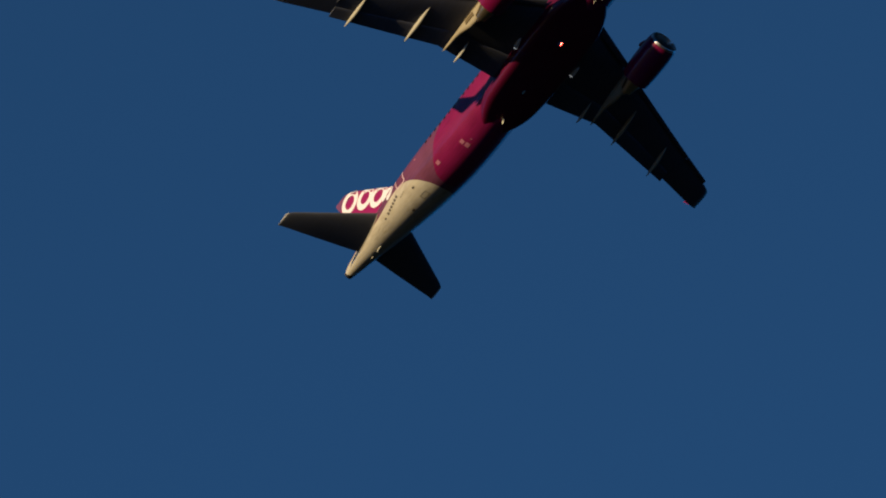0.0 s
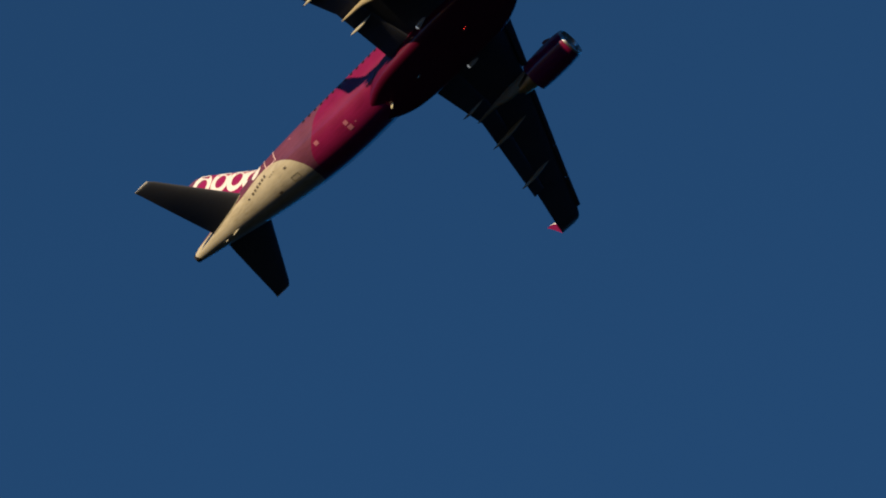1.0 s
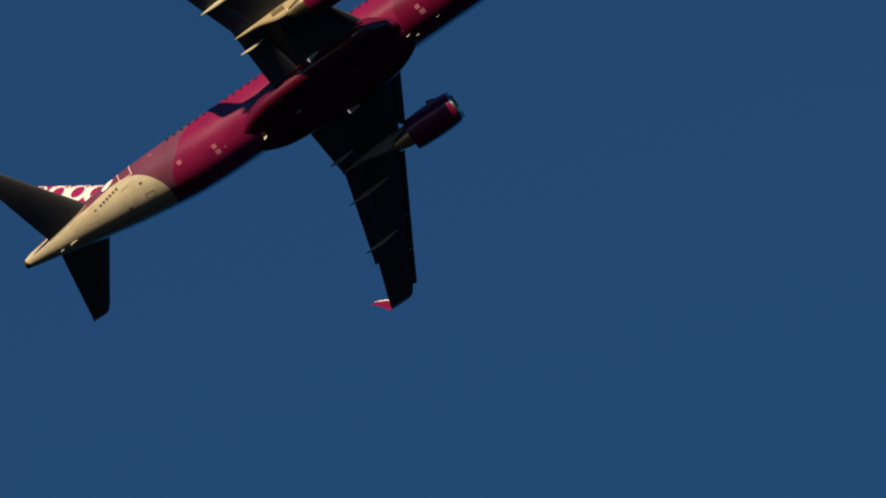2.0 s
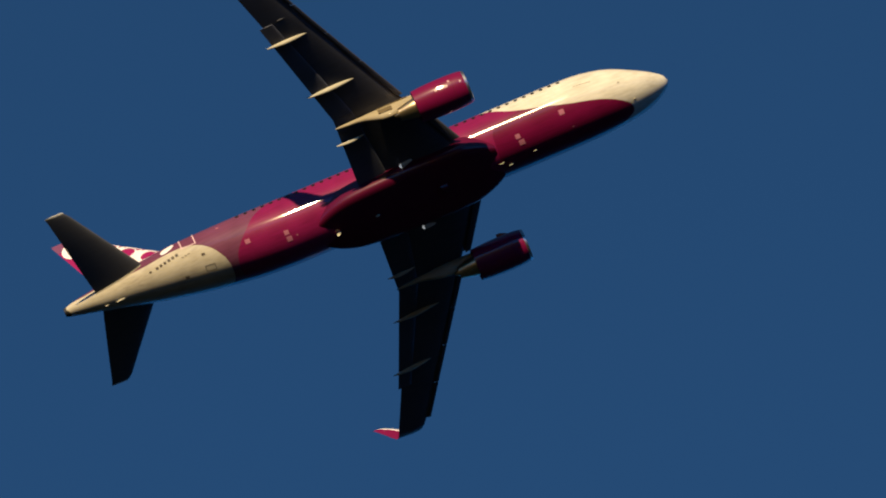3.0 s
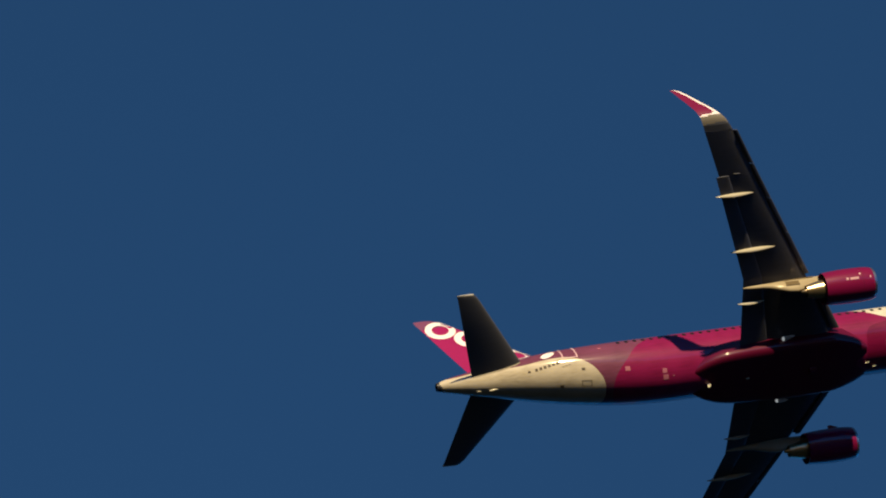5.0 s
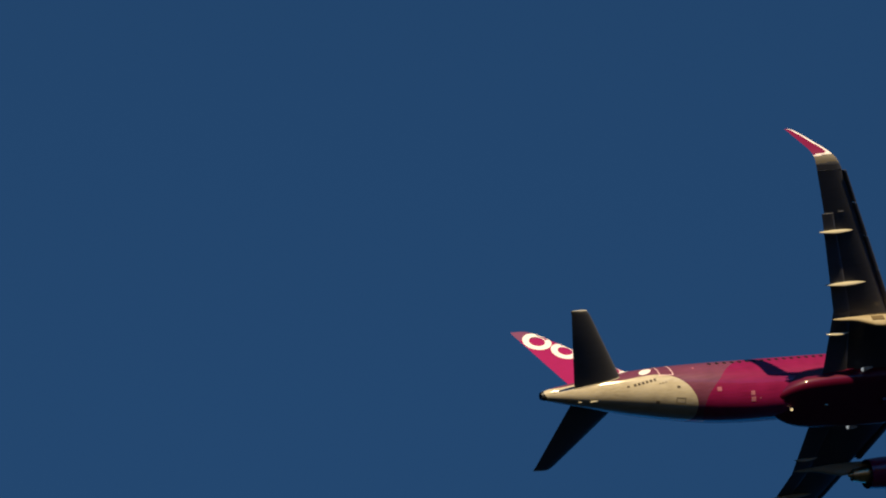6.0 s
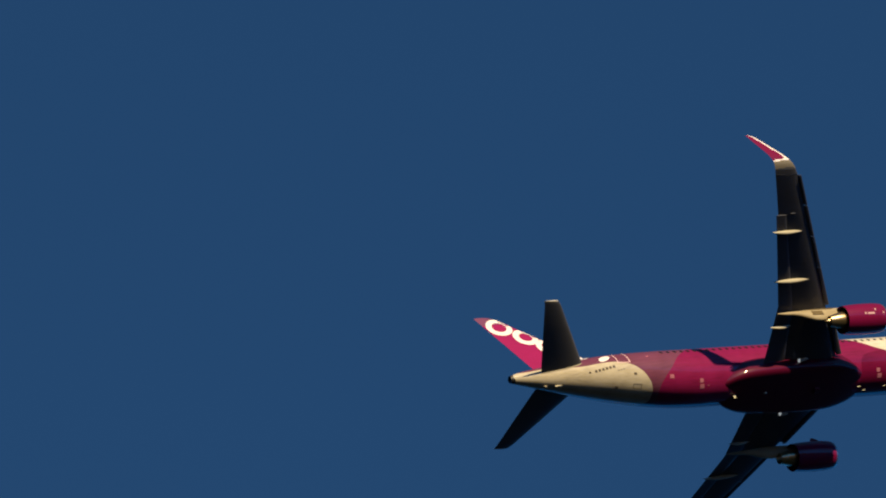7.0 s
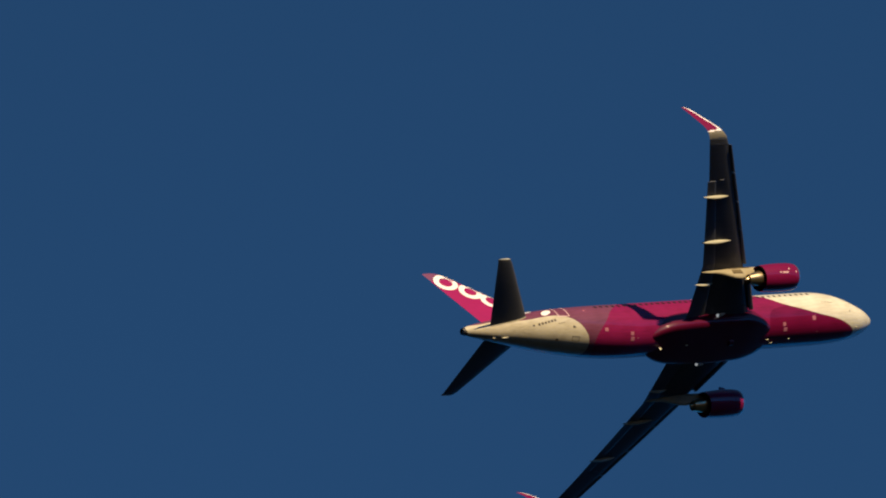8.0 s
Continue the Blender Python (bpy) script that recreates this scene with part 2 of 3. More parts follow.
# fuselage
stations = [0, 0.03, 0.08, 0.16, 0.28, 0.45, 0.7, 1, 1.4, 1.8, 2.2, 2.6, 3, 3.5, 4, 4.6, 5.2, 6] + [7 + i for i in range(17)] + [23.5 + i * 0.5 for i in range(28)] + [37.2, 37.45]
fuselage = part("fuselage", loft([[hull(s, a) for a in np.arange(0, 360, 7.5)] for s in stations]), LIVERY, airliner,
                "magenta fuselage with white nose and white tail cone")
apu = loft(tube([(37.30, 0, 1.11, 0.31), (37.42, 0, 1.11, 0.30), (37.62, 0, 1.12, 0.25), (37.62, 0, 1.12, 0.19), (37.3, 0, 1.1, 0.18)], 20))
part("exhaust_pipe", apu, DARK_METAL, fuselage, "dark metal exhaust outlet")

# cabin windows, both sides
bm = bmesh.new()
ring = [(0.11 * math.copysign(abs(math.cos(t)) ** 0.6, math.cos(t)), 0.155 * math.copysign(abs(math.sin(t)) ** 0.6, math.sin(t))) for t in np.arange(0, 2 * math.pi, math.pi / 8)]
strip(bm, [(x, 0.0, z) for x, z in ring], [(x * 0.8, -0.008, z * 0.8) for x, z in ring])
bm.faces.new([bm.verts.new((x * 0.8, -0.008, z * 0.8)) for x, z in ring])
window_mesh = bpy.data.meshes.new("window")
bm.to_mesh(window_mesh), bm.free()
window_mesh.materials.append(GLASS)
for side in (1, -1):
    for i in range(39):
        s = 6.0 + i * 0.533
        if 15.2 < s < 16.2:
            continue
        p = hull(s, 108 * side, 0.010)
        w = new("window", window_mesh)
        w.parent = fuselage
        w.location = p
        w.rotation_euler = (radians(-16), 0, 0 if side > 0 else math.pi)
for side in (1, -1):
    for s0, s1, a0, a1, name in ((4.6, 5.45, 72, 128, "door"), (29.05, 29.98, 76, 128, "door"), (15.3, 15.9, 96, 124, "emergency_exit"), (16.2, 16.8, 96, 124, "emergency_exit")):
        rear = s0 > 20
        part(name, hull_frame(s0, s1, a0 * side, a1 * side, 0.07 if rear else 0.02), DOOR_PALE if rear else DOOR_LINE, fuselage, "door outlined in pale paint" if rear else "")
for a in (-58, -32, -11):
    for side in (1, -1):
        bm = bmesh.new()
        a0, a1 = 180 + a * side, 180 + (a + 20) * side
        strip(bm, [hull(1.75, a0, 0.01), hull(2.55, a0, 0.01), hull(2.55, a1, 0.01), hull(1.75, a1, 0.01)])
        part("windscreen_pane", bm, GLASS, fuselage)
part("cargo_hatch", hull_frame(28.48, 29.10, 12, 25, 0.06), SEAM, fuselage, "thin dark outline of a square hatch")
for s0, s1, a0, a1, m in ((23.86, 24.14, 30, 38, PALE_MARK), (23.80, 24.12, 18, 27, PALE_MARK), (26.12, 26.42, 39, 47, PALE_MARK), (9.30, 9.58, 29, 37, PALE_MARK),
                          (9.16, 9.50, 17, 26, PALE_MARK), (6.38, 6.70, 38, 47, PALE_MARK), (30.15, 30.38, 9, 15, MARKING), (28.82, 29.02, 45, 50, MARKING)):
    part("marking_plate", hull_patch(s0, s1, a0, a1), m, fuselage)
for i in range(6):
    part("marking_bar", hull_patch(30.28 + i * 0.265, 30.45 + i * 0.265, 62.5 - i * 2.3, 69.5 - i * 2.3), MARKING, fuselage, "dark bar of the registration marking")
part("marking_bar", hull_patch(32.05, 32.22, 49, 54), MARKING, fuselage, "dark bar of the registration marking")
for i in range(3):
    part("marking_bar", hull_patch(29.62 + i * 0.2, 29.76 + i * 0.2, 57.5 - i * 1.5, 60 - i * 1.5), SEAM, fuselage, "small grey bar of an unreadable marking")

for i in range(6):
    part("marking_bar", hull_patch(4.3 + i * 0.18, 4.43 + i * 0.18, 77.6, 79.2), SEAM, fuselage, "small grey bar of an unreadable marking")
part("marking_plate", hull_patch(2.75, 2.87, 60, 63.5), SEAM, fuselage)
for s0, s1, a0, a1, m in ((27.5, 27.68, 92, 95.5, PALE_MARK), (23.42, 23.51, 22.5, 25, PALE_MARK), (6.16, 6.25, 11, 13.5, PALE_MARK)):
    part("marking_plate", hull_patch(s0, s1, a0, a1), m, fuselage)

# belly fairing
BELLY = [(10.9, 1.16, -1.98), (11.3, 1.44, -2.04), (11.9, 1.72, -2.10), (12.8, 1.99, -2.16), (14, 2.06, -2.18), (18, 2.03, -2.18), (19.5, 1.94, -2.17),
         (20.3, 1.82, -2.14), (21.0, 1.60, -2.09), (21.6, 1.30, -2.03), (22.2, 0.88, -1.95)]


def belly_ring(s):
    """A flat-bottomed section with upright sides and rounded shoulders."""
    hw, low = table(BELLY, s)
    half = [(0.86, -0.30), (0.95, -0.15), (1.0, 0.0), (1.0, 0.18), (1.0, 0.36), (1.0, 0.50), (0.995, 0.62), (0.98, 0.73), (0.95, 0.82), (0.905, 0.89), (0.85, 0.935),
            (0.76, 0.962), (0.55, 0.98), (0.35, 0.992), (0.17, 0.998)]
    half = [(u * hw, -0.8 - (-0.8 - low) * d) for u, d in half]
    return [at(s, y, z) for y, z in half] + [at(s, 0, low)] + [at(s, -y, z) for y, z in half[::-1]]


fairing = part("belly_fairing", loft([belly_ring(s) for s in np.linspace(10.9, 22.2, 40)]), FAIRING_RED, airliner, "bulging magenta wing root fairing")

# blade aerials and masts under the keel
for s, y, z, length, depth in ((21.15, 0.06, -2.05, 0.24, 0.38), (10.8, 0.0, -2.02, 0.34, 0.12), (10.3, 0.32, -2.0, 0.30, 0.16), (8.7, 0.05, -2.05, 0.22, 0.08), (2.2, -0.45, -1.78, 0.16, 0.10), (34.2, -0.06, 0.06, 0.75, 0.09), (35.1, 0.06, 0.27, 0.3, 0.08)):
    rings = []
    for k, (drop, size) in enumerate(((-0.08, 1.0), (0.4, 0.92), (0.85, 0.7), (1.0, 0.5))):
        le, te = at(s - length / 2 * size + 0.12 * drop, y, z - depth * drop), at(s + length / 2 * size + 0.12 * drop, y, z - depth * drop)
        rings.append(foil(le, te, Vector((0, 1, 0)), 0.22, n=6, camber=0))
    part("aerial", loft(rings), FAIRING_PAINT, airliner, "small white blade aerial")

# short drain pipe under the fairing
part("drain_pipe", loft(pod([(18.58, -0.05, -2.16, 0.02, 0.03), (18.62, -0.05, -2.19, 0.05, 0.05), (18.72, -0.05, -2.21, 0.06, 0.06), (18.82, -0.05, -2.21, 0.05, 0.05), (18.85, -0.05, -2.20, 0.03, 0.03)], 1, 12)),
     FAIRING_PAINT, fairing, "small pale drain pipe")

# the red beacon: a drum that turns half sunk in the keel, lit through one narrow window
BEACON_AT = at(14.5, 0.0, -2.10)
bm = bmesh.new()
# a closed drum with a deep slot along it; the lamp strip lies at the slot's bottom
rim = [(0.27 * math.sin(a), -0.27 * math.cos(a)) for a in np.linspace(0.08, 2 * math.pi - 0.08, 22)]
rim += [(-0.02, -0.16), (0.02, -0.16)]
rings = [[bm.verts.new((x, y, z)) for y, z in rim] for x in (-0.20, -0.09, 0.09, 0.20)]
for j in range(3):
    for k in range(24):
        f = bm.faces.new((rings[j][k], rings[j][(k + 1) % 24], rings[j + 1][(k + 1) % 24], rings[j + 1][k]))
        f.material_index = 1 if (j, k) == (1, 22) else 0
for r in (rings[0], rings[3]):
    bm.faces.new(r[:22]), bm.faces.new((r[21], r[22], r[23], r[0]))
beacon = part("beacon", bm, [FAIRING_RED, BEACON_RED], airliner, "rotating red beacon lamp", smooth=False)


# wings
def line(rows, y):
    return [np.interp(y, [r[0] for r in rows], [r[k] for r in rows]) for k in range(1, len(rows[0]))]


WING = [(0.0, 11.95, 18.88, -1.12, 0.15), (1.88, 12.83, 18.88, -0.98, 0.15), (6.4, 15.11, 18.87, -0.50, 0.122), (13.45, 18.66, 20.91, 0.34, 0.11), (16.5, 20.15, 21.93, 0.74, 0.105)]


def wing_le_te(y):
    le, te, z, t = line(WING, y)
    bend = 0.0012 * max(y - 2, 0) ** 2 - 0.0012 * 14.5 * max(y - 2, 0)
    return le, te, z + bend, t


def wing_ring(side, y, span_slope=0.1, **kw):
    le, te, z, t = wing_le_te(y)
    n = Vector((0.03, -side * span_slope, 1)).normalized()
    return foil(at(le, side * y, z), at(te, side * y, z - 0.03 * (te - le) * 0.5), n, t, **kw)


def wing(side):
    name = "left" if side > 0 else "right"
    box = {"upper": (0.0, 0.90), "lower": (0.0, 0.80)}
    ys = [1.2, 1.9, 3, 4.2, 5.4, 6.4, 8, 10, 12, 13.4]
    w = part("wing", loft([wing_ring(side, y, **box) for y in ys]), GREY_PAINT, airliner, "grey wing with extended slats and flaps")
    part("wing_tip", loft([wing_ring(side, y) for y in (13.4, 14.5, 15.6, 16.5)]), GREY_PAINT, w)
    # flaps, a little out and down
    for y0, y1 in ((1.95, 6.40), (6.41, 13.45)):
        rings = []
        for y in np.linspace(y0, y1, 6):
            le, te, z, t = wing_le_te(y)
            c = te - le
            f0 = at(le + 0.73 * c, side * y, z - 0.03 * c * 0.5 - 0.026 * c)
            f1 = at(te + 0.22, side * y, z - 0.03 * c * 0.5 + 0.03 - 0.065 * c)
            rings.append(foil(f0, f1, Vector((0.1, -side * 0.1, 1)).normalized(), 0.13, n=7, camber=0.03))
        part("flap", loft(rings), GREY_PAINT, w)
    # slats: curved shells before the leading edge
    edges = [2.2, 5.6, 6.2, 9.2, 11.65, 14.1, 16.47]
    for y0, y1 in zip(edges, edges[1:]):
        if y0 == 5.6:
            continue
        rings = []
        for y in np.linspace(y0 + 0.03, y1 - 0.03, 4):
            le, te, z, t = wing_le_te(y)
            c = te - le
            n = Vector((0.03, -side * 0.1, 1)).normalized()
            out = 0.26 if y0 > 5 else 0.44
            a, b = at(le - out, side * y, z - 0.4 * out), at(te - out, side * y, z - 0.4 * out + 0.10 * c)
            outer = foil(a, b, n, t * 0.55, upper=(0.0, 0.18), lower=(0.0, 0.09), n=8)
            inner = foil(a + Vector((-0.10, 0, 0)), b, n, t * 0.38, upper=(0.0, 0.15), lower=(0.0, 0.05), n=8)
            rings.append(outer + inner[::-1])
        part("slat", loft(rings), GREY_PAINT, w, "extended leading edge slat")
    # tip device
    tip = [(16.5, 20.15, 21.93, 0.72, 0.10), (16.75, 20.30, 22.00, 0.77, 0.16), (16.95, 20.42, 22.06, 0.82, 0.25), (17.25, 20.66, 22.14, 0.98, 0.55), (17.45, 20.95, 22.24, 1.24, 1.0), (17.56, 21.27, 22.38, 1.62, 2.2),
           (17.64, 21.70, 22.62, 2.17, 4.0), (17.74, 22.26, 22.95, 2.90, 6.0), (17.82, 22.72, 23.18, 3.38, 6.0), (17.86, 23.06, 23.30, 3.54, 6.0)]
    path = [(k, *row) for k, row in enumerate(tip)]
    fine = [table(path, k) for k in np.linspace(0, len(tip) - 1, 40)]
    rings = [foil(at(le, side * y, z), at(te, side * y, z), Vector((0.0, -side * k, 1)).normalized(), 0.09, n=14) for y, le, te, z, k in fine]
    tipmesh = loft(rings)
    tipmesh.faces.ensure_lookup_table()
    for f in tipmesh.faces:
        c = f.calc_center_median()
        lead = np.interp(c.z, [r[3] for r in tip], [r[1] for r in tip])
        u = (17.0 - c.x - lead) / np.interp(c.z, [r[3] for r in tip], [r[2] - r[1] for r in tip])
        # a cream root, a narrow white band, then magenta with a white leading edge
        if c.z < 0.80:
            f.material_index = 3
        elif c.z < 1.16 - 0.10 * u:
            f.material_index = 0
        elif c.z < 1.26 - 0.10 * u or u < 0.18 + 0.06 * (c.z - 1.3):
            f.material_index = 2
        else:
            f.material_index = 1
    part("sharklet", tipmesh, [ROOT_CREAM, FUCHSIA, MARK_WHITE, GREY_PAINT], w, "upturned magenta wing tip with a white leading edge")
    # a small vent by the flap's outer end
    part("vent", loft(pod([(19.55, 13.56, 0.23, 0.01, 0.02), (19.62, 13.56, 0.20, 0.02, 0.03), (19.75, 13.56, 0.19, 0.022, 0.035), (19.92, 13.56, 0.19, 0.02, 0.03), (20.0, 13.56, 0.21, 0.01, 0.02)], side, 12)),
         GREY_PAINT, w, "small grey vent")
    # flap track fairings
    for y, s0, s1, z0, z1, hw, hh in ((4.95, 17.70, 19.48, -1.20, -1.30, 0.10, 0.17), (8.36, 16.75, 20.06, -0.42, -0.68, 0.14, 0.22), (12.15, 18.50, 21.16, 0.04, -0.16, 0.13, 0.20)):
        rows = []
        for u in (0, 0.04, 0.12, 0.25, 0.42, 0.6, 0.76, 0.88, 0.96, 1.0):
            k = max(0.04, math.sin(math.pi * min(1, u * 1.35 + 0.02) * 0.5) ** 0.7 * (1 - max(0, u - 0.55) / 0.45) ** 0.6)
            rows.append((s0 + (s1 - s0) * u, y + 0.08 * u * (y - 4) / 8, z0 + (z1 - z0) * u + 0.12 * (1 - k) - 0.06, hw * k, hh * k))
        part("flap_fairing", loft(pod(rows, side)), FAIRING_PAINT, w, "slim cream flap track fairing")
    return w


def engine(side):
    y, z = 5.89, -2.13
    e = new("engine")
    e.parent = airliner
    tagged(e, "magenta turbofan with a polished intake lip")
    outer = [(11.28, 0.965), (11.45, 1.0), (11.7, 1.03), (12.1, 1.05), (12.7, 1.055), (13.3, 1.045), (13.9, 1.01), (14.38, 0.965)]
    rows = [(s, y, z + 0.02, r) for s, r in outer] + [(14.38, y, z + 0.02, 0.93), (13.9, y, z, 0.94)]
    cowl = part("cowl", loft(tube(rows, 48, side), caps=False), FUCHSIA, e)
    lip = [(11.9, 0.80), (11.5, 0.81), (11.22, 0.845), (11.12, 0.89), (11.14, 0.925), (11.28, 0.966)]
    part("intake_lip", loft(tube([(s, y, z + 0.02, r) for s, r in lip], 48, side), caps=False), LIP_METAL, e, "polished metal intake lip")
    part("intake_duct", loft(tube([(11.9, y, z + 0.02, 0.80), (12.6, y, z, 0.82)], 40, side), caps=False), DARK_METAL, e)
    # fan: hub and blades
    fan = part("fan", loft(tube([(12.1, y, z, 0.02), (12.2, y, z, 0.12), (12.45, y, z, 0.28), (12.6, y, z, 0.3)], 24, side)), DARK_METAL, e)
    bm = bmesh.new()
    for i in range(24):
        a = 2 * math.pi * i / 24
        quad = []
        for r, da, ds in ((0.28, -0.10, 0.0), (0.80, -0.10, 0.05), (0.80, 0.10, 0.25), (0.28, 0.12, 0.12)):
            quad.append(at(12.42 + ds, side * y + r * math.cos(a + da), z + r * math.sin(a + da)))
        strip(bm, quad)
    part("fan_blades", bm, DARK_METAL, fan)
    core = [(13.6, 0.62), (14.38, 0.59), (14.8, 0.52), (15.2, 0.42), (15.45, 0.37)]
    part("core_cowl", loft(tube([(s, y, z, r) for s, r in core] + [(15.45, y, z, 0.33), (15.0, y, z, 0.32)], 36, side)), CORE_METAL, e, "bare metal exhaust cowl")
    part("exhaust_plug", loft(tube([(15.0, y, z, 0.26), (15.45, y, z, 0.18), (15.68, y, z, 0.09), (15.76, y, z, 0.02)], 24, side)), CORE_METAL, e)
    # strake on the inboard shoulder
    bm = bmesh.new()
    a = radians(128)
    pts = [(11.85, 1.0), (12.62, 1.02), (12.62, 1.28), (12.42, 1.30), (12.05, 1.16)]
    for off in (-0.02, 0.02):
        strip(bm, [at(s, side * (y + r * math.cos(a + off)), z + r * math.sin(a + off)) for s, r in pts])
    bm.faces.ensure_lookup_table()
    bmesh.ops.bridge_loops(bm, edges=bm.edges)
    part("strake", bm, FUCHSIA, e, smooth=False)
    # pylon
    rows = [(12.5, y, -0.98, 0.06, 0.06), (13.2, y, -1.0, 0.17, 0.16), (14.0, y, -1.10, 0.21, 0.30), (14.8, y, -1.21, 0.23, 0.44), (15.4, y, -1.33, 0.25, 0.56), (15.9, y, -1.38, 0.26, 0.60), (16.4, y, -1.36, 0.25, 0.54),
            (16.9, y + 0.02, -1.27, 0.22, 0.40), (17.4, y + 0.03, -1.16, 0.17, 0.24), (17.9, y + 0.05, -1.11, 0.13, 0.16), (18.4, y + 0.06, -1.11, 0.10, 0.13), (18.8, y + 0.08, -1.11, 0.08, 0.10), (19.17, y + 0.1, -1.11, 0.02, 0.03)]
    pylon = part("pylon", loft(pod(rows, side, 24)), PYLON_PAINT, e, "white engine pylon")
    # dark access panel, and a slim dark box painting the shadow under the pylon's top strip
    for mark_s, mark_z, out, size, lean in ((16.1, -1.43, 0.222, (0.85, 0.10, 0.40), 0.06), (15.6, -1.01, 0.20, (1.9, 0.10, 0.05), 0.0)):
        bm = bmesh.new()
        bmesh.ops.create_cube(bm, size=1.0, matrix=Matrix.LocRotScale(at(mark_s, side * (y + out), mark_z), Euler((0, lean, side * 0.02)), size))
        bmesh.ops.bevel(bm, geom=bm.edges, offset=0.015, segments=1)
        part("panel", bm, PANEL_AND_SHADE, pylon, "dark access panel and painted shadow strip")
    for s, a0, long in ((11.48, -34, 0.14), (12.3, -35, 0.55), (12.95, -34, 0.16), (12.1, -20, 0.12)):
        bm = bmesh.new()
        r = float(np.interp(s, [q[0] for q in outer], [q[1] for q in outer])) + 0.012
        strip(bm, [at(s + ds, side * (y + r * math.cos(radians(a0 + da))), z + 0.02 + r * math.sin(radians(a0 + da))) for ds, da in ((0, 0), (long, 0), (long, 8), (0, 8))])
        part("stencil", bm, STENCIL_PINK, cowl, smooth=False)
    for s in (12.02,):
        r = float(np.interp(s, [q[0] for q in outer], [q[1] for q in outer])) + 0.004
        part("seam", loft(tube([(s, y, z + 0.02, r), (s + 0.025, y, z + 0.02, r)], 48, side), caps=False), PAINT_GAP, cowl)
    return e


for side in (1, -1):
    wing(side), engine(side)
    # wing root lamps
    rows = [(15.65, 2.36, -1.61, 0.02, 0.02), (15.78, 2.35, -1.62, 0.08, 0.07), (15.95, 2.33, -1.64, 0.12, 0.10), (16.25, 2.29, -1.67, 0.15, 0.13), (16.38, 2.27, -1.68, 0.15, 0.13)]
    lamp = part("landing_lamp", loft(pod(rows, side, 14)), LAMP_SHELL, airliner, "small lit lamp under the wing root")
    part("lamp_glass", loft(pod([(16.36, 2.27, -1.68, 0.15, 0.13), (16.45, 2.27, -1.68, 0.12, 0.10), (16.50, 2.27, -1.68, 0.04, 0.03)], side, 14)), LAMP_WHITE, lamp)

# tailplane
TAILPLANE = [(0.45, 31.86, 35.46, 0.75, 0.10), (1.4, 32.48, 35.67, 0.87, 0.10), (3.8, 33.97, 36.15, 1.18, 0.095), (5.9, 35.27, 36.56, 1.46, 0.09), (6.18, 35.51, 36.64, 1.51, 0.085), (6.26, 35.60, 36.66, 1.52, 0.06)]
for side in (1, -1):
    rings = [foil(at(le, side * y, z), at(te, side * y, z), Vector((0, -side * 0.15, 1)).normalized(), t, n=9, camber=0) for y, le, te, z, t in TAILPLANE]
    bm = loft(rings)
    for f in bm.faces:
        f.material_index = 1 if abs(f.calc_center_median().y) > 6.19 else 0
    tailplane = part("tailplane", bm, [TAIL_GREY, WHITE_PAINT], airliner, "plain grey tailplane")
    # brown band on the fuselage along the root
    bm, band = bmesh.new(), []
    for s in np.linspace(32.5, 35.55, 16):
        angle = 40.0
        while angle < 110:
            p = hull(s, angle)
            le, te, z, t = line(TAILPLANE, abs(p.y))
            x = min(max((s - le) / (te - le), 0.0), 1.0)
            if p.z > z - 5 * t * (te - le) * (0.2969 * math.sqrt(x) - 0.126 * x - 0.3516 * x**2 + 0.2843 * x**3 - 0.1021 * x**4):
                break
            angle += 0.5
        band.append([bm.verts.new(hull(s, -side * (angle + d), 0.014)) for d in (-5.5, 1.5)])
    for (a, b), (c, d) in zip(band, band[1:]):
        bm.faces.new((a, c, d, b))
    part("root_band", bm, SEAM, tailplane, "brown band along the tailplane root")

# fin
FIN = [(1.5, 29.3, 35.05, 0.10), (2.4, 30.35, 35.30, 0.10), (7.2, 34.66, 36.58, 0.095), (7.75, 35.2, 36.74, 0.09), (8.05, 35.65, 36.80, 0.07), (8.12, 35.95, 36.78, 0.04)]
rings = [foil(at(le, 0, z), at(te, 0, z), Vector((0, 1, 0)), t, n=10, camber=0) for z, le, te, t in FIN]
bm = loft(rings)
for f in bm.faces:
    f.material_index = 1 if f.calc_center_median().z > 7.25 else 0
fin = part("fin", bm, [FIN_PINK, TIP_PURPLE], airliner, "swept magenta tail fin with white ring shapes")


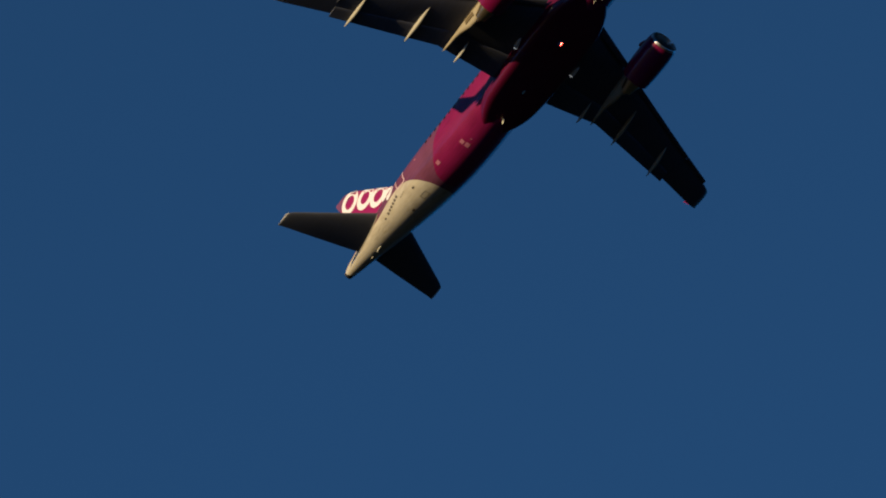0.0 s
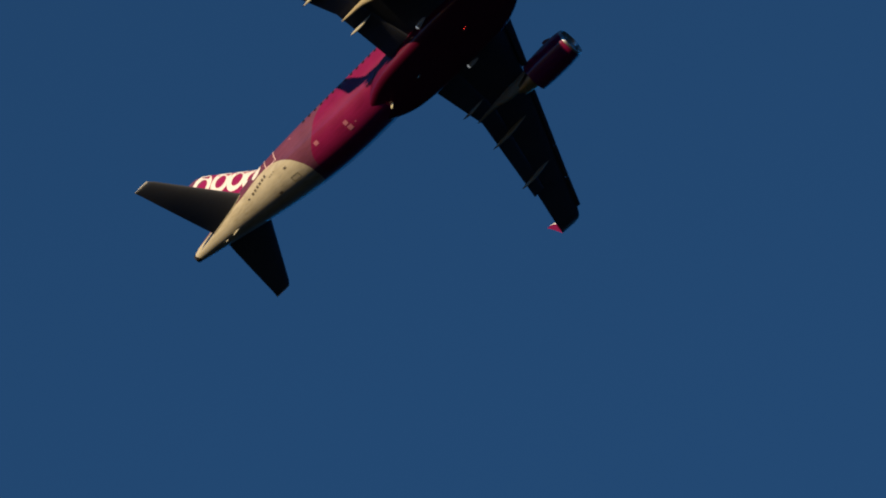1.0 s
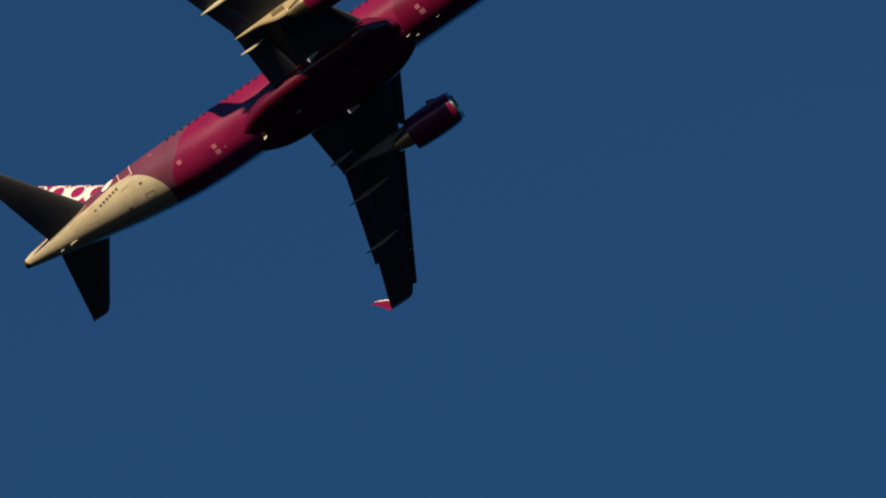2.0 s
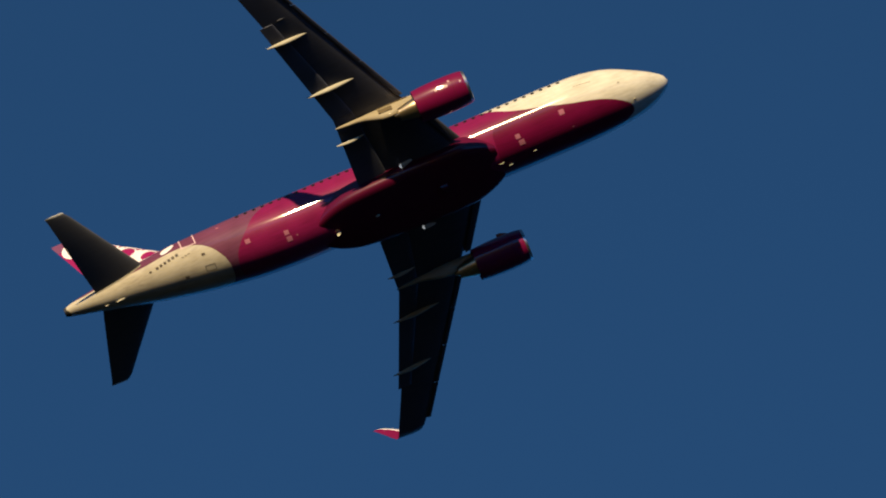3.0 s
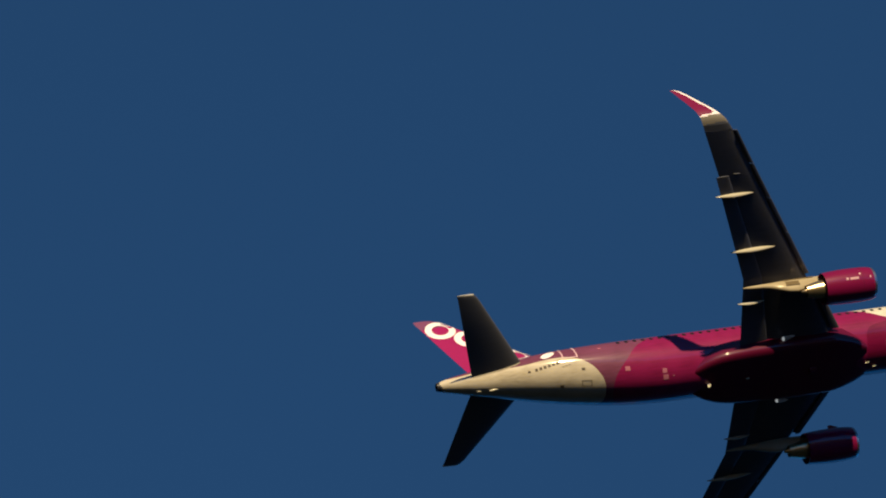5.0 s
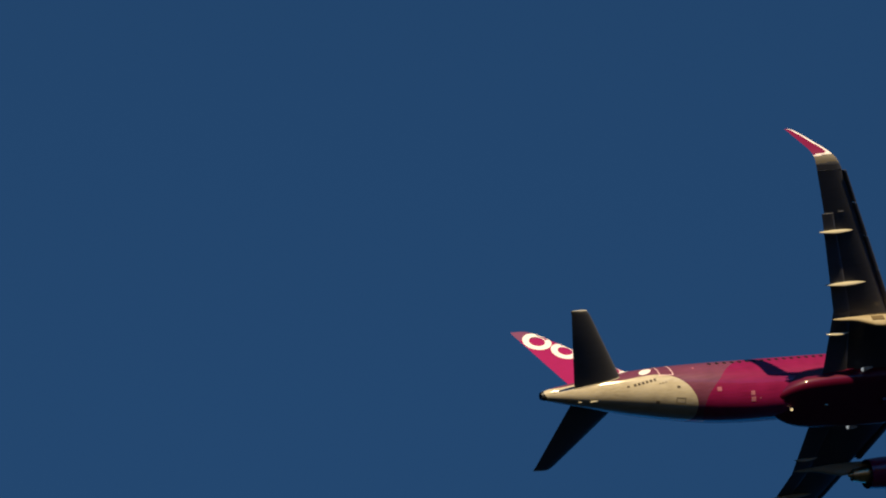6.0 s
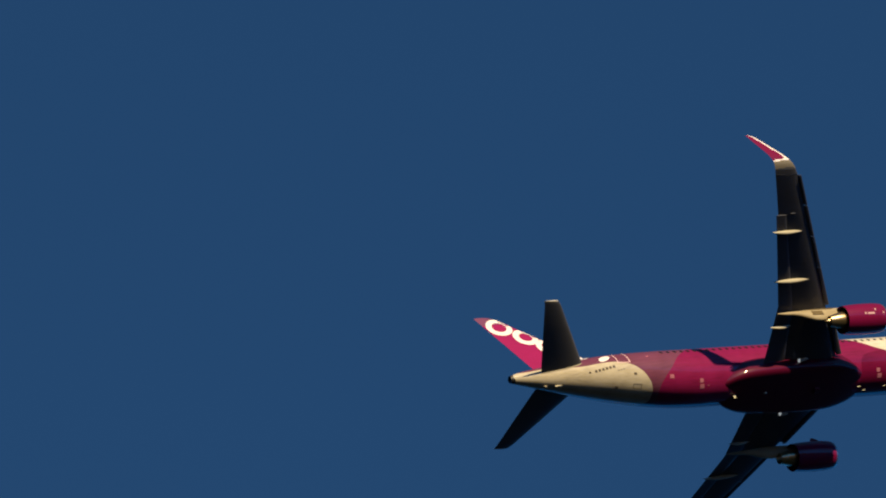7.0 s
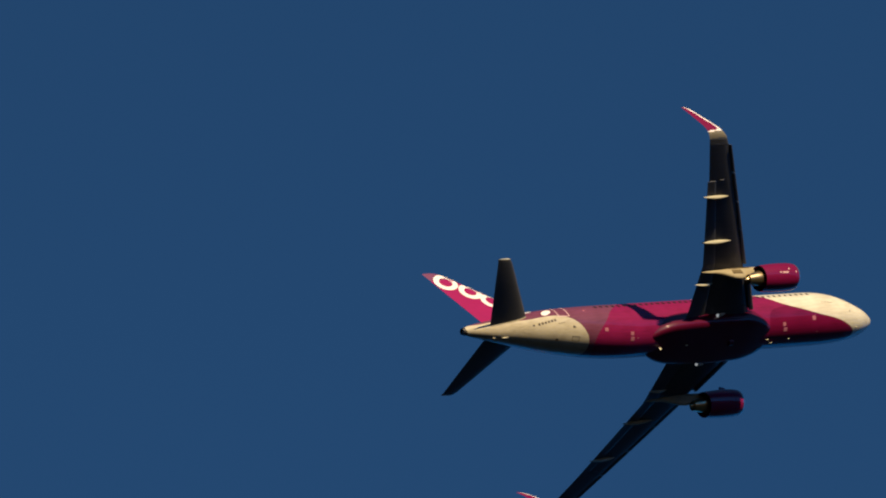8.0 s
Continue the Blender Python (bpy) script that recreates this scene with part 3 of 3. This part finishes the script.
def fin_skin(s, z, side, out=0.012):
    le, te, t = line(FIN, z)
    s = min(max(s, le + 0.03), te - 0.03)
    x = (s - le) / (te - le)
    y = 5 * t * (0.2969 * math.sqrt(x) - 0.126 * x - 0.3516 * x**2 + 0.2843 * x**3 - 0.1021 * x**4) * (te - le)
    return at(s, side * (y + out), z)


def fin_ring(s, z, r, thick, squash, lean, side):
    """A white ring painted on the fin as a thin raised band."""
    outer, inner = [], []
    for i in range(32):
        a = 2 * math.pi * i / 32
        for rows, k in ((outer, r), (inner, r - thick)):
            u, v = k * math.cos(a), k * squash * math.sin(a)
            ds, dz = u * math.cos(lean) - v * math.sin(lean), u * math.sin(lean) + v * math.cos(lean)
            rows.append(fin_skin(s + ds, z + dz, side))
    bm = bmesh.new()
    strip(bm, outer, inner)
    return bm


for side in (1, -1):
    for s, z, r, thick in ((35.46, 6.84, 0.90, 0.40), (34.04, 5.52, 0.88, 0.42), (32.88, 4.25, 0.87, 0.40), (31.8, 3.0, 0.86, 0.40)):
        part("ring_mark", fin_ring(s, z, r, thick, 1.06, radians(129), side), MARK_WHITE, fin, "white ring shape")

# white ovals on the crown ahead of the tail
for side in (1, -1):
    for s, a, ls, la in ((30.75, 97, 0.46, 11), (31.95, 124, 0.52, 12)):
        bm = bmesh.new()
        middle = bm.verts.new(hull(s, side * a, 0.014))
        rims = []
        for k in (0.5, 1.0):
            rims.append([bm.verts.new(hull(s + k * ls * math.cos(t), side * (a + k * la * math.sin(t) - k * 7 * math.cos(t)), 0.014)) for t in np.arange(0, 2 * math.pi, math.pi / 12)])
        for i in range(24):
            bm.faces.new((middle, rims[0][i], rims[0][(i + 1) % 24]))
            bm.faces.new((rims[0][i], rims[1][i], rims[1][(i + 1) % 24], rims[0][(i + 1) % 24]))
        part("oval_mark", bm, MARK_WHITE, fuselage, "white oval shape")


# ---- what moves ----
def motions():
    walk(airliner, [(t, pose(*(START + SPEED * t + GAIN * t * t), *(a + b * (t - 4) for a, b in zip(ATTITUDE, TURN)))) for t, *_ in VIEW])
    # one turn in 1.087 s
    steps = [k * 8.0 / 45 for k in range(46)]
    walk(beacon, [(t, Matrix.Translation(BEACON_AT) @ pose(0, 0, 0, -31 + 360 * t / 1.0869)) for t in steps])


motions()
